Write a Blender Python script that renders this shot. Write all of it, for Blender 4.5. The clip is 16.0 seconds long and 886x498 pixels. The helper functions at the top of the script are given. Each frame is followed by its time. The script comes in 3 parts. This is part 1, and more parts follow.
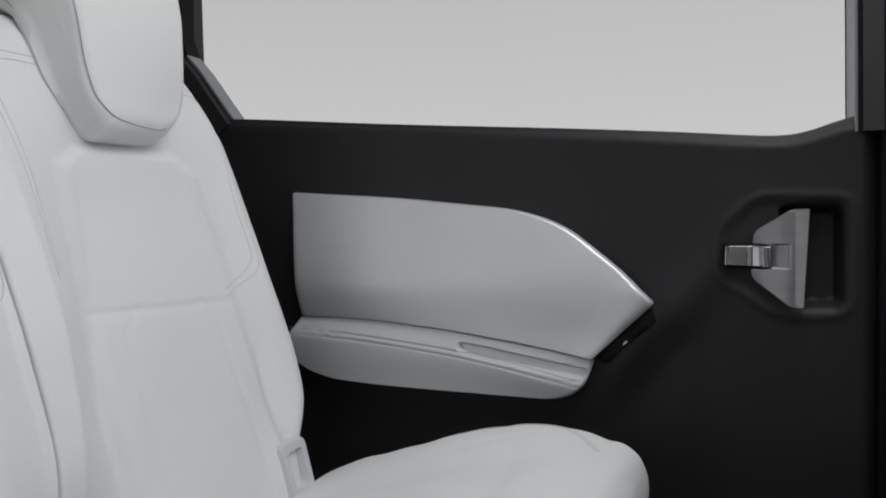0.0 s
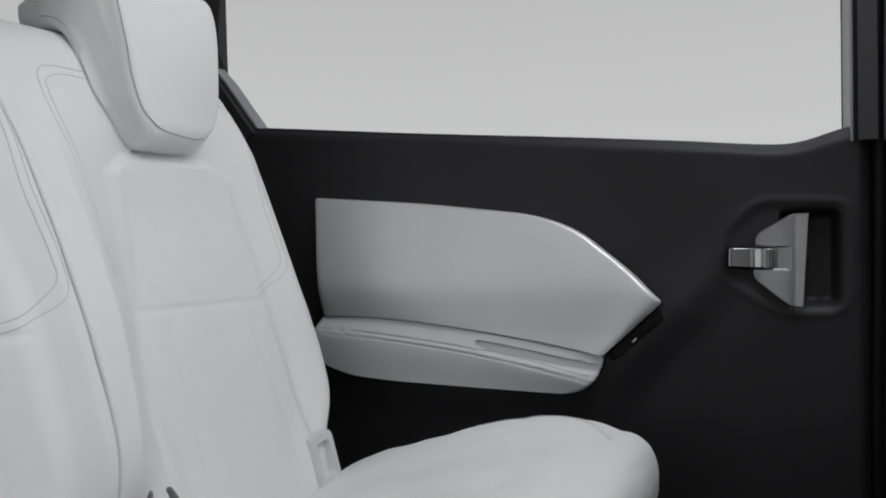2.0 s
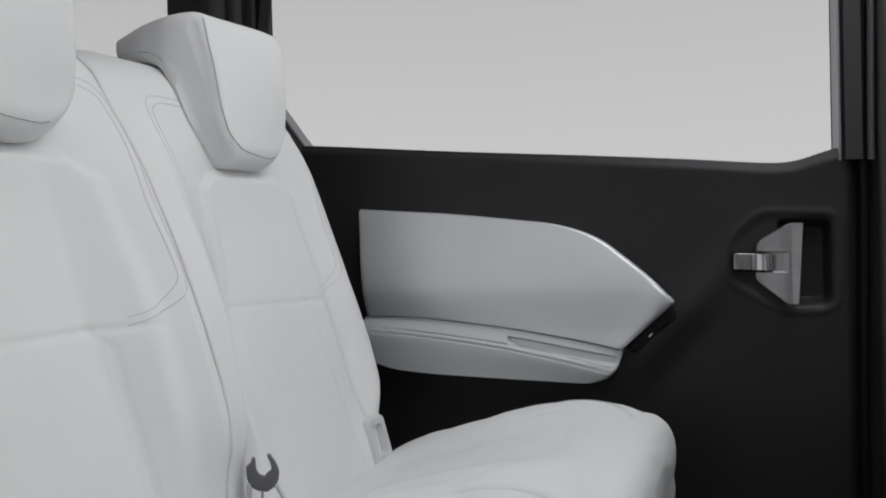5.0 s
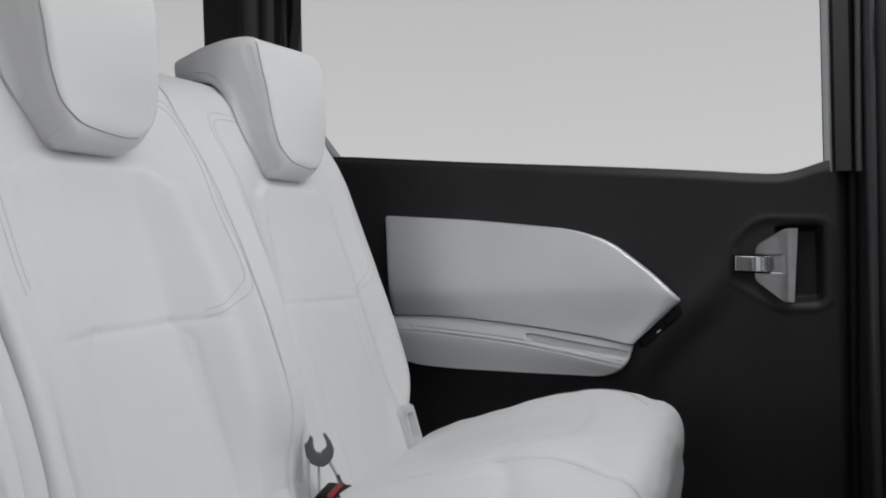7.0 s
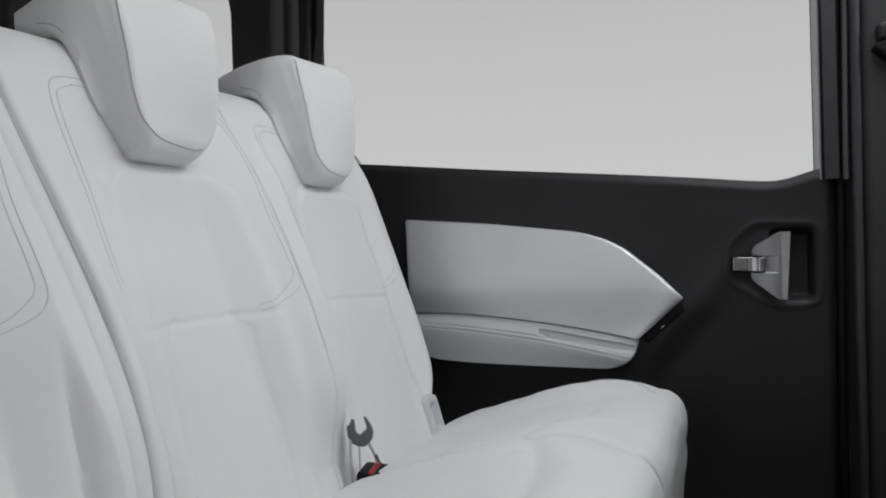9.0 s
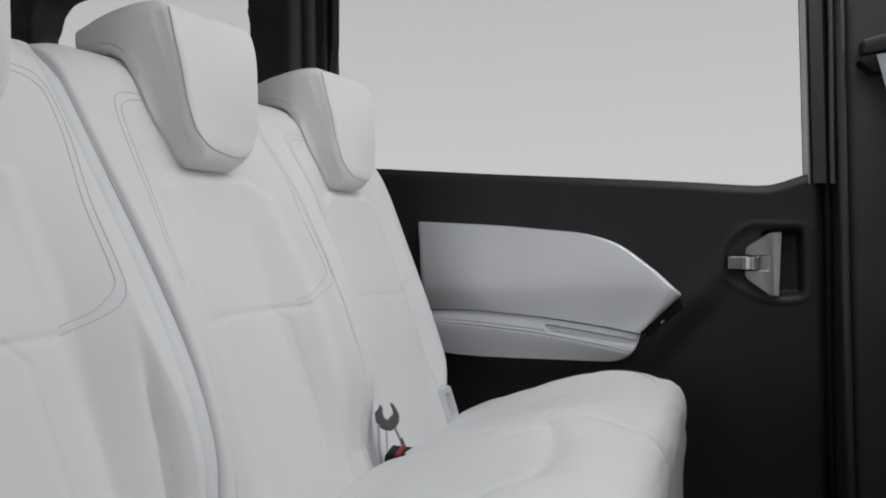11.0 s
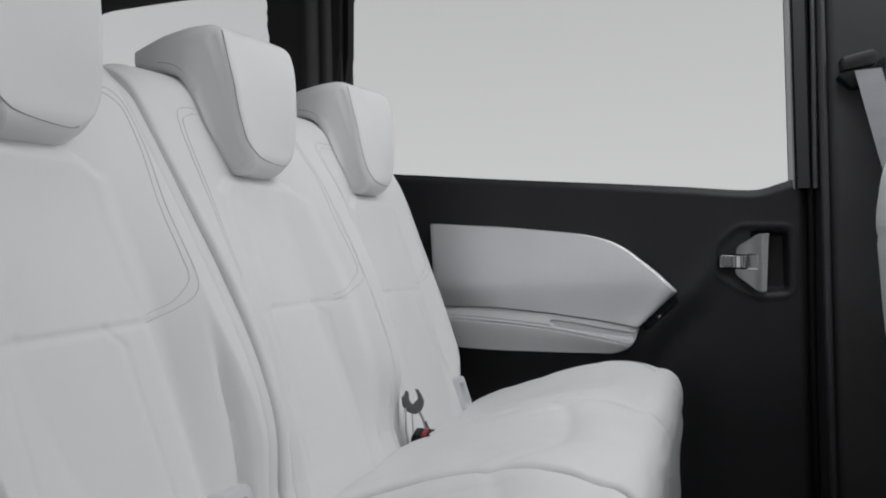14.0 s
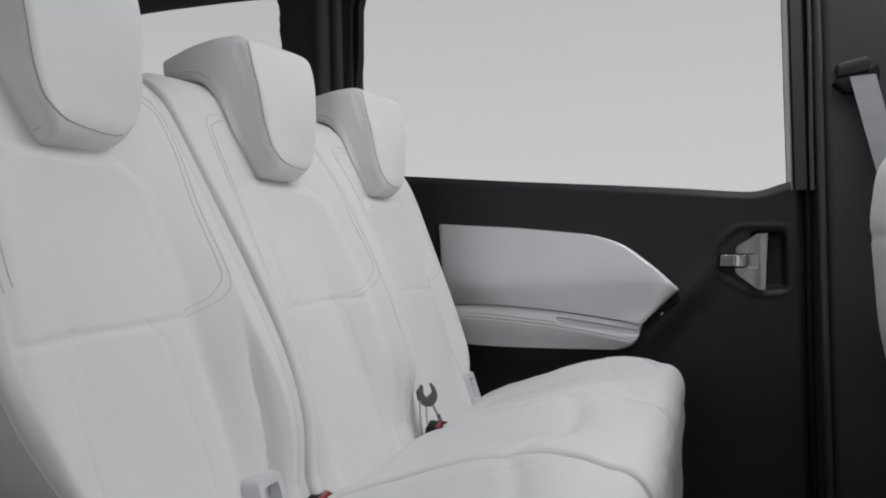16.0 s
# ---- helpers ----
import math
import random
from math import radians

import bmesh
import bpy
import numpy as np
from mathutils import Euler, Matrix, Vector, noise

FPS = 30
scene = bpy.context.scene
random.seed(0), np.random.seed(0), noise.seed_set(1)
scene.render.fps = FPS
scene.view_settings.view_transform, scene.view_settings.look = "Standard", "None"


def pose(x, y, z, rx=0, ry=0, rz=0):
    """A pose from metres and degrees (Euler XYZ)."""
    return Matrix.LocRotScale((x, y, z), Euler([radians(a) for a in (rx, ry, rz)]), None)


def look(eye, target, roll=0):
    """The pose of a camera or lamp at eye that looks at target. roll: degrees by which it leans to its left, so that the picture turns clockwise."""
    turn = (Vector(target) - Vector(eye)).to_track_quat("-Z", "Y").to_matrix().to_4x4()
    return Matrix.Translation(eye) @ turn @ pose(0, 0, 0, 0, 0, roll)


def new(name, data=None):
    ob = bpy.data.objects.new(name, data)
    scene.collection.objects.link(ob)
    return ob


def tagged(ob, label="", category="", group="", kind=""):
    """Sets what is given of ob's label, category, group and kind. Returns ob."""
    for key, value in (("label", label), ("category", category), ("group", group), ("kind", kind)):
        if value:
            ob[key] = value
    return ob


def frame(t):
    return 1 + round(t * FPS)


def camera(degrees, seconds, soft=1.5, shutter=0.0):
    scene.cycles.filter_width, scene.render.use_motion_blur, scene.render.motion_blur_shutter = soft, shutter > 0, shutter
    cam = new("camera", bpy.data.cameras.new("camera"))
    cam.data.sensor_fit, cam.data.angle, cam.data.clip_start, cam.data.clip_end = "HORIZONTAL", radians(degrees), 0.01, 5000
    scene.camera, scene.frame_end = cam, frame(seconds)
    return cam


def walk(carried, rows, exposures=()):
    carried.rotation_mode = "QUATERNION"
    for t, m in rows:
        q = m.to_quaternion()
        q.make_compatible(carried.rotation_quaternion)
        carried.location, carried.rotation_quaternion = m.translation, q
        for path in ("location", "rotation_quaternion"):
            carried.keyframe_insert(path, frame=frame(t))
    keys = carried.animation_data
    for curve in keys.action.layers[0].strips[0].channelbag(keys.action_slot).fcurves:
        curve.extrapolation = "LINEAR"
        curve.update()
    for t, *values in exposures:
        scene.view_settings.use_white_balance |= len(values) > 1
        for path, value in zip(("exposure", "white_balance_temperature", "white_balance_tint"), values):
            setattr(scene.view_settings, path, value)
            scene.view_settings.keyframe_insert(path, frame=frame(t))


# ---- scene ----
cam = camera(63.1, 16.0, soft=2.0)
PATH = [
    (0, (0.7134, -1.0037, 0.7059), (0.3131, -0.0879, 0.6736), -1.31),
    (0.5, (0.7132, -1.0160, 0.7041), (0.3123, -0.1003, 0.6745), -1.31),
    (1, (0.7127, -1.0306, 0.7035), (0.3118, -0.1149, 0.6758), -1.32),
    (1.5, (0.7118, -1.0477, 0.7037), (0.3113, -0.1318, 0.6774), -1.33),
    (2, (0.7106, -1.0671, 0.7041), (0.3107, -0.1508, 0.6793), -1.34),
    (2.5, (0.7090, -1.0886, 0.7045), (0.3102, -0.1719, 0.6813), -1.35),
    (3, (0.7071, -1.1121, 0.7046), (0.3095, -0.1948, 0.6833), -1.35),
    (3.5, (0.7050, -1.1373, 0.7045), (0.3088, -0.2194, 0.6853), -1.35),
    (4, (0.7027, -1.1639, 0.7040), (0.3080, -0.2453, 0.6873), -1.36),
    (6.5, (0.6899, -1.3083, 0.6979), (0.3041, -0.3858, 0.6948), -1.33),
    (7, (0.6875, -1.3376, 0.6966), (0.3036, -0.4142, 0.6957), -1.32),
    (7.5, (0.6850, -1.3664, 0.6954), (0.3033, -0.4422, 0.6965), -1.32),
    (8, (0.6827, -1.3948, 0.6943), (0.3031, -0.4696, 0.6970), -1.31),
    (8.5, (0.6805, -1.4224, 0.6935), (0.3032, -0.4963, 0.6974), -1.31),
    (9, (0.6785, -1.4492, 0.6928), (0.3034, -0.5222, 0.6976), -1.31),
    (11.5, (0.6693, -1.5704, 0.6906), (0.3071, -0.6383, 0.6969), -1.35),
    (12, (0.6676, -1.5920, 0.6900), (0.3081, -0.6589, 0.6966), -1.36),
    (12.5, (0.6660, -1.6128, 0.6891), (0.3090, -0.6787, 0.6963), -1.38),
    (13, (0.6644, -1.6327, 0.6880), (0.3098, -0.6978, 0.6959), -1.40),
    (13.5, (0.6628, -1.6518, 0.6868), (0.3104, -0.7160, 0.6956), -1.41),
    (14, (0.6613, -1.6700, 0.6855), (0.3108, -0.7334, 0.6954), -1.43),
    (14.5, (0.6600, -1.6870, 0.6844), (0.3109, -0.7500, 0.6952), -1.44),
    (15, (0.6590, -1.7028, 0.6837), (0.3106, -0.7655, 0.6951), -1.46),
    (15.5, (0.6584, -1.7170, 0.6838), (0.3099, -0.7798, 0.6951), -1.47),
    (16, (0.6583, -1.7292, 0.6855), (0.3088, -0.7924, 0.6951), -1.48),
]
walk(cam, [(t, look(eye, target, roll)) for t, eye, target, roll in PATH])

# ---------- light: a grey-white studio round the car, unseen soft boxes added to it -------
world = bpy.data.worlds.new("studio")
scene.world = world
world.use_nodes = True
wn, wl = world.node_tree.nodes, world.node_tree.links
wtc = wn.new("ShaderNodeTexCoord")
wsep = wn.new("ShaderNodeSeparateXYZ")
wramp = wn.new("ShaderNodeValToRGB")
wmap = wn.new("ShaderNodeMapRange")
wmap.inputs[1].default_value, wmap.inputs[2].default_value = -0.1, 0.5
wl.new(wtc.outputs["Generated"], wsep.inputs[0])
wl.new(wsep.outputs[2], wmap.inputs[0])
wl.new(wmap.outputs[0], wramp.inputs[0])
wramp.color_ramp.elements[0].color = (0.62, 0.62, 0.62, 1)
wramp.color_ramp.elements[1].color = (0.46, 0.46, 0.46, 1)
mid_stop = wramp.color_ramp.elements.new(0.36)
mid_stop.color = (0.585, 0.585, 0.585, 1)
wl.new(wramp.outputs[0], wn["Background"].inputs[0])
wn["Background"].inputs[1].default_value = 1.0


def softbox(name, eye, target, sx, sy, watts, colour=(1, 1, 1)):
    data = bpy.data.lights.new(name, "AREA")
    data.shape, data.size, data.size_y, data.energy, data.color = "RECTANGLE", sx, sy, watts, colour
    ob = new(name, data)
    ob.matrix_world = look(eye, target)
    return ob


# added fill lamps, out of view: overhead, ahead and off the open side
softbox("overhead_fill", (0.95, -0.44, 1.63), (0.70, -0.44, 0.4), 0.9, 0.8, 7.8, (0.97, 0.985, 1.0))
softbox("front_fill", (2.15, -0.28, 1.46), (0.1, -0.62, 0.42), 1.2, 0.6, 5.2, (1.0, 0.995, 0.985))
softbox("open_side_fill", (0.6, -2.9, 1.7), (0.3, -0.2, 0.6), 2.4, 1.6, 9.0, (0.985, 0.98, 1.0))

# ---------- materials ----------


def material(name, colour, rough=0.5, metal=0.0, grain=300.0, bump=0.1, vary=0.06, patch=6.0, sheen=0.0, spec=0.5, coat=0.0, stretch=(1, 1, 1)):
    """A surface with fine grain in its relief and two scales of variation in colour and gloss."""
    m = bpy.data.materials.new(name)
    m.use_nodes = True
    n, l = m.node_tree.nodes, m.node_tree.links
    p = n["Principled BSDF"]
    tc = n.new("ShaderNodeTexCoord")
    mp = n.new("ShaderNodeMapping")
    mp.inputs["Scale"].default_value = stretch
    l.new(tc.outputs["Object"], mp.inputs[0])
    big, fine = n.new("ShaderNodeTexNoise"), n.new("ShaderNodeTexNoise")
    big.inputs["Scale"].default_value, big.inputs["Detail"].default_value = patch, 4
    fine.inputs["Scale"].default_value, fine.inputs["Detail"].default_value = grain, 3
    for t in (big, fine):
        l.new(mp.outputs[0], t.inputs["Vector"])
    ramp = n.new("ShaderNodeValToRGB")
    lo, hi = 1 - vary, 1 + vary
    ramp.color_ramp.elements[0].color = (*[min(1, c * lo) for c in colour], 1)
    ramp.color_ramp.elements[1].color = (*[min(1, c * hi) for c in colour], 1)
    ramp.color_ramp.elements[0].position, ramp.color_ramp.elements[1].position = 0.3, 0.7
    l.new(big.outputs[0], ramp.inputs[0])
    l.new(ramp.outputs[0], p.inputs["Base Color"])
    rr = n.new("ShaderNodeMapRange")
    rr.inputs[3].default_value, rr.inputs[4].default_value = max(0.02, rough - 0.07), min(1, rough + 0.07)
    l.new(fine.outputs[0], rr.inputs[0])
    l.new(rr.outputs[0], p.inputs["Roughness"])
    b = n.new("ShaderNodeBump")
    b.inputs["Strength"].default_value, b.inputs["Distance"].default_value = bump, 0.001
    l.new(fine.outputs[0], b.inputs["Height"])
    l.new(b.outputs[0], p.inputs["Normal"])
    p.inputs["Metallic"].default_value = metal
    p.inputs["Specular IOR Level"].default_value = spec
    p.inputs["Sheen Weight"].default_value = sheen
    p.inputs["Coat Weight"].default_value = coat
    return m


def leather_material(name, colour, rough):
    """Grained leather: small cells over soft unevenness."""
    m = material(name, colour, rough, grain=700, bump=0.12, vary=0.025, patch=5, spec=0.35)
    n, l = m.node_tree.nodes, m.node_tree.links
    v, w = n.new("ShaderNodeTexVoronoi"), n.new("ShaderNodeTexNoise")
    v.inputs["Scale"].default_value = 900
    w.inputs["Scale"].default_value, w.inputs["Detail"].default_value = 22, 2
    tc = next(x for x in n if x.type == "TEX_COORD")
    l.new(tc.outputs["Object"], v.inputs["Vector"])
    l.new(tc.outputs["Object"], w.inputs["Vector"])
    old = next(x for x in n if x.type == "BUMP")
    b1, b2 = n.new("ShaderNodeBump"), n.new("ShaderNodeBump")
    b1.inputs["Strength"].default_value, b1.inputs["Distance"].default_value = 0.1, 0.0006
    b2.inputs["Strength"].default_value, b2.inputs["Distance"].default_value = 0.12, 0.006
    l.new(v.outputs["Distance"], b1.inputs["Height"])
    l.new(w.outputs[0], b2.inputs["Height"])
    l.new(b2.outputs[0], b1.inputs["Normal"])
    l.new(b1.outputs[0], old.inputs["Normal"])
    return m


def weave_material(name, colour, rough):
    """Fine ribbed cloth: rows of small rounded dots."""
    m = material(name, colour, rough, grain=900, bump=0.05, vary=0.03, patch=7, sheen=0.15, spec=0.5)
    n, l = m.node_tree.nodes, m.node_tree.links
    tc = next(x for x in n if x.type == "TEX_COORD")
    w1, w2 = n.new("ShaderNodeTexWave"), n.new("ShaderNodeTexWave")
    w1.bands_direction, w2.bands_direction = "X", "Z"
    w1.inputs["Scale"].default_value = w2.inputs["Scale"].default_value = 120
    add = n.new("ShaderNodeMath")
    for w in (w1, w2):
        l.new(tc.outputs["Object"], w.inputs["Vector"])
    l.new(w1.outputs["Fac"], add.inputs[0])
    l.new(w2.outputs["Fac"], add.inputs[1])
    old = next(x for x in n if x.type == "BUMP")
    b1 = n.new("ShaderNodeBump")
    b1.inputs["Strength"].default_value, b1.inputs["Distance"].default_value = 0.12, 0.001
    l.new(add.outputs[0], b1.inputs["Height"])
    l.new(b1.outputs[0], old.inputs["Normal"])
    return m


LEATHER = leather_material("white_leather", (0.735, 0.739, 0.744), 0.55)
SIDE_LEATHER = leather_material("pale_grey_leather", (0.70, 0.712, 0.725), 0.55)
THREAD = material("grey_thread", (0.36, 0.37, 0.39), 0.8, grain=1500, bump=0.2)
PALE_THREAD = material("pale_thread", (0.60, 0.61, 0.63), 0.8, grain=1500, bump=0.2)
TRIM = material("black_soft_plastic", (0.023, 0.023, 0.025), 0.45, grain=1100, bump=0.2, vary=0.12, spec=0.25)
PILLAR = material("black_pillar_cloth", (0.033, 0.033, 0.035), 0.6, grain=900, bump=0.3, vary=0.12, spec=0.3)
PILLAR_EDGE = material("dark_grey_pillar_edge", (0.036, 0.036, 0.040), 0.4, grain=600, bump=0.12, vary=0.1)
RUBBER = material("black_rubber_seal", (0.006, 0.006, 0.007), 0.6, grain=400, bump=0.1, spec=0.15)
SEAL = material("grey_rubber_seal", (0.055, 0.054, 0.06), 0.45, grain=400, bump=0.1)
# window reveals: the light caught on their edge is put into this paler grey
LIT_REVEAL = material("lit_window_reveal", (0.24, 0.245, 0.26), 0.4, grain=500, bump=0.08)
CLOTH = weave_material("silver_grey_cloth", (0.68, 0.69, 0.71), 0.36)
CLOTH.node_tree.nodes["Principled BSDF"].inputs["Metallic"].default_value = 0.45
VINYL = leather_material("grey_vinyl", (0.58, 0.59, 0.605), 0.5)
METAL = material("brushed_metal", (0.34, 0.34, 0.345), 0.33, metal=1.0, grain=500, bump=0.06, vary=0.06, stretch=(1, 1, 14))
CHROME = material("satin_chrome", (0.62, 0.62, 0.63), 0.2, metal=1.0, grain=500, bump=0.03)
GREY_PLASTIC = material("dark_grey_plastic", (0.10, 0.102, 0.107), 0.45, grain=800, bump=0.1)
STRAP = material("grey_strap", (0.42, 0.43, 0.45), 0.6, grain=900, bump=0.2)
LIGHT_BLOCK = material("dark_light_block", (0.16, 0.16, 0.16), 0.8, grain=60, bump=0.1, patch=1.0)
FLOOR = material("studio_floor", (0.42, 0.42, 0.42), 0.6, grain=60, bump=0.05, patch=1.0)
PALE_PLASTIC = material("pale_grey_plastic", (0.60, 0.61, 0.63), 0.4, grain=800, bump=0.06)
WEBBING = material("grey_belt_webbing", (0.22, 0.22, 0.24), 0.6, grain=900, bump=0.3, stretch=(1, 1, 6))
RED = material("red_plastic", (0.30, 0.015, 0.02), 0.35, grain=400, bump=0.05)
CARPET = material("black_carpet", (0.022, 0.022, 0.023), 0.9, grain=500, bump=0.8, vary=0.2)
LINER = material("dark_roof_lining", (0.05, 0.05, 0.053), 0.85, grain=700, bump=0.4)
PRINT = material("white_print", (0.7, 0.7, 0.72), 0.5)
GLASS = bpy.data.materials.new("window_glass")
GLASS.use_nodes = True
gn, gl = GLASS.node_tree.nodes, GLASS.node_tree.links
g_mix, g_clear, g_gloss = gn.new("ShaderNodeMixShader"), gn.new("ShaderNodeBsdfTransparent"), gn.new("ShaderNodeBsdfGlossy")
g_clear.inputs[0].default_value = (0.968, 0.970, 0.976, 1)
g_gloss.inputs["Roughness"].default_value = 0.02
g_mix.inputs[0].default_value = 0.004
gl.new(g_clear.outputs[0], g_mix.inputs[1])
gl.new(g_gloss.outputs[0], g_mix.inputs[2])
gl.new(g_mix.outputs[0], gn["Material Output"].inputs[0])

# ---------- mesh helpers ----------


def smooth(a, b, x):
    u = min(1.0, max(0.0, (x - a) / (b - a)))
    return u * u * (3 - 2 * u)


def bump_at(x, c, w):
    return math.exp(-((x - c) / w) ** 2)


def curve_at(stops, x):
    """Smooth value of a list of (x, y) stops, by cubic pieces with no overshoot at the ends."""
    if x <= stops[0][0]:
        return stops[0][1]
    if x >= stops[-1][0]:
        return stops[-1][1]
    for i in range(len(stops) - 1):
        (x0, y0), (x1, y1) = stops[i], stops[i + 1]
        if x0 <= x <= x1:
            def slope(k):
                if k == 0 or k == len(stops) - 1:
                    j = min(k, len(stops) - 2)
                    return (stops[j + 1][1] - stops[j][1]) / (stops[j + 1][0] - stops[j][0])
                return (stops[k + 1][1] - stops[k - 1][1]) / (stops[k + 1][0] - stops[k - 1][0])
            h, u = x1 - x0, (x - x0) / (x1 - x0)
            return ((2 * u**3 - 3 * u**2 + 1) * y0 + (u**3 - 2 * u**2 + u) * h * slope(i)
                    + (3 * u**2 - 2 * u**3) * y1 + (u**3 - u**2) * h * slope(i + 1))


def part(name, bm, mat, parent=None, label="", flat=False):
    me = bpy.data.meshes.new(name)
    bmesh.ops.recalc_face_normals(bm, faces=bm.faces)
    bm.to_mesh(me)
    bm.free()
    me.materials.append(mat)
    if not flat:
        for f in me.polygons:
            f.use_smooth = True
        me.set_sharp_from_angle(angle=radians(50))
    ob = new(name, me)
    ob.parent = parent
    if label:
        tagged(ob, label)
    return ob


def base(name, at, label, category, group="", kind=""):
    ob = new(name)
    ob.empty_display_size = 0.05
    ob.location = at
    tagged(ob, label, category, group, kind)
    return ob


def settle(ob):
    """Parts are modelled in world places: take the thing's own place off them."""
    inv = Matrix.Translation(ob.location).inverted()
    for c in ob.children:
        c.matrix_parent_inverse = inv
    return ob


def sheet(rows, close=False, loop=False):
    """A skin over rows of points."""
    bm = bmesh.new()
    v = [[bm.verts.new(p) for p in r] for r in rows]
    nr, nc = len(v), len(v[0])
    for i in range(nr - (0 if close else 1)):
        for j in range(nc - (0 if loop else 1)):
            bm.faces.new((v[i][j], v[i][(j + 1) % nc], v[(i + 1) % nr][(j + 1) % nc], v[(i + 1) % nr][j]))
    if loop and not close:
        bm.faces.new(v[0])
        bm.faces.new(v[-1])
    return bm


def tube(points, radius, sides=6, squash=1.0):
    pts = [Vector(p) for p in points]
    rows = []
    for i, p in enumerate(pts):
        d = (pts[min(i + 1, len(pts) - 1)] - pts[max(i - 1, 0)]).normalized()
        a = d.cross(Vector((0.31, 0.2, 0.93)))
        if a.length < 0.05:
            a = d.cross(Vector((1, 0, 0)))
        a.normalize()
        b = d.cross(a)
        rows.append([p + radius * (math.cos(k * math.tau / sides) * a + squash * math.sin(k * math.tau / sides) * b) for k in range(sides)])
    return sheet(rows, loop=True)


def box(x0, x1, y0, y1, z0, z1, bevel=0.004, segs=2):
    bm = bmesh.new()
    bmesh.ops.create_cube(bm, size=1, matrix=Matrix.LocRotScale(((x0 + x1) / 2, (y0 + y1) / 2, (z0 + z1) / 2), None, (x1 - x0, y1 - y0, z1 - z0)))
    if bevel:
        bmesh.ops.bevel(bm, geom=bm.edges, offset=bevel, segments=segs, profile=0.5, affect="EDGES")
    return bm


def rounded(corners, radii, step=0.004):
    """The outline of a polygon with rounded corners, as close points."""
    n, out = len(corners), []
    for i in range(n):
        p, a, b = Vector(corners[i]), Vector(corners[i - 1]), Vector(corners[(i + 1) % n])
        r = radii[i] if hasattr(radii, "__len__") else radii
        r = min(r, 0.45 * (a - p).length, 0.45 * (b - p).length)
        s, e = p + (a - p).normalized() * r, p + (b - p).normalized() * r
        for k in range(7):
            u = k / 6
            out.append((1 - u) ** 2 * s + 2 * u * (1 - u) * p + u * u * e)
    dense = []
    for i, p in enumerate(out):
        q = out[(i + 1) % len(out)]
        m = max(1, int((q - p).length / step))
        dense += [p.lerp(q, k / m) for k in range(m)]
    return dense


def inside(p, poly):
    hit, j = False, len(poly) - 1
    for i in range(len(poly)):
        a, b = poly[i], poly[j]
        if (a[1] > p[1]) != (b[1] > p[1]) and p[0] < (b[0] - a[0]) * (p[1] - a[1]) / (b[1] - a[1]) + a[0]:
            hit = not hit
        j = i
    return hit


def depth_in(p, poly):
    """How far p lies inside the outline (negative outside)."""
    best = 9.0
    for i in range(len(poly)):
        ax, ay = poly[i]
        bx, by = poly[(i + 1) % len(poly)]
        dx, dy = bx - ax, by - ay
        u = max(0.0, min(1.0, ((p[0] - ax) * dx + (p[1] - ay) * dy) / (dx * dx + dy * dy + 1e-12)))
        best = min(best, math.hypot(p[0] - ax - u * dx, p[1] - ay - u * dy))
    return best if inside(p, poly) else -best


def pad(outline, centre, surface, edge, thick, rings=24):
    """A cushioned plate in the x-z plane, facing -y: surface(x, z) gives its y; its rim rolls over by edge and goes back by thick."""
    c = Vector(centre)
    rows = []
    size = sum((Vector(p) - c).length for p in outline) / len(outline)
    for k in range(1, rings + 1):
        f = (k / rings) ** 0.8
        ring = []
        for p in outline:
            q = c.lerp(Vector(p), f)
            gap = (1 - f) * size
            roll = edge - math.sqrt(max(0, edge**2 - max(0, edge - gap) ** 2)) if edge else 0
            ring.append((q[0], surface(q[0], q[1]) + roll, q[1]))
        rows.append(ring)
    rows.append([(p[0], surface(p[0], p[1]) + edge + thick, p[1]) for p in outline])
    bm = sheet(rows, loop=True)
    return bm

# ---------- the far door ----------
SILL = [(-0.13, 0.900), (-0.08, 0.896), (0.19, 0.867), (0.466, 0.840), (0.617, 0.824), (0.715, 0.8125), (0.75, 0.811), (0.775, 0.815), (0.80, 0.8225), (0.822, 0.828), (0.86, 0.831)]
CUP = rounded([(0.668, 0.690), (0.712, 0.733), (0.818, 0.727), (0.817, 0.587), (0.742, 0.583), (0.664, 0.632)], [0.015, 0.02, 0.018, 0.025, 0.03, 0.02], 0.006)
POCKET = rounded([(0.735, 0.724), (0.812, 0.721), (0.811, 0.592), (0.745, 0.589)], 0.014, 0.008)
LOWER = rounded([(-0.16, 0.435), (0.42, 0.435), (0.505, 0.46), (0.60, 0.575), (0.64, 0.55), (0.66, 0.42), (0.62, 0.05), (-0.16, 0.05)], [0.02, 0.05, 0.03, 0.02, 0.03, 0.05, 0.05, 0.02], 0.02)


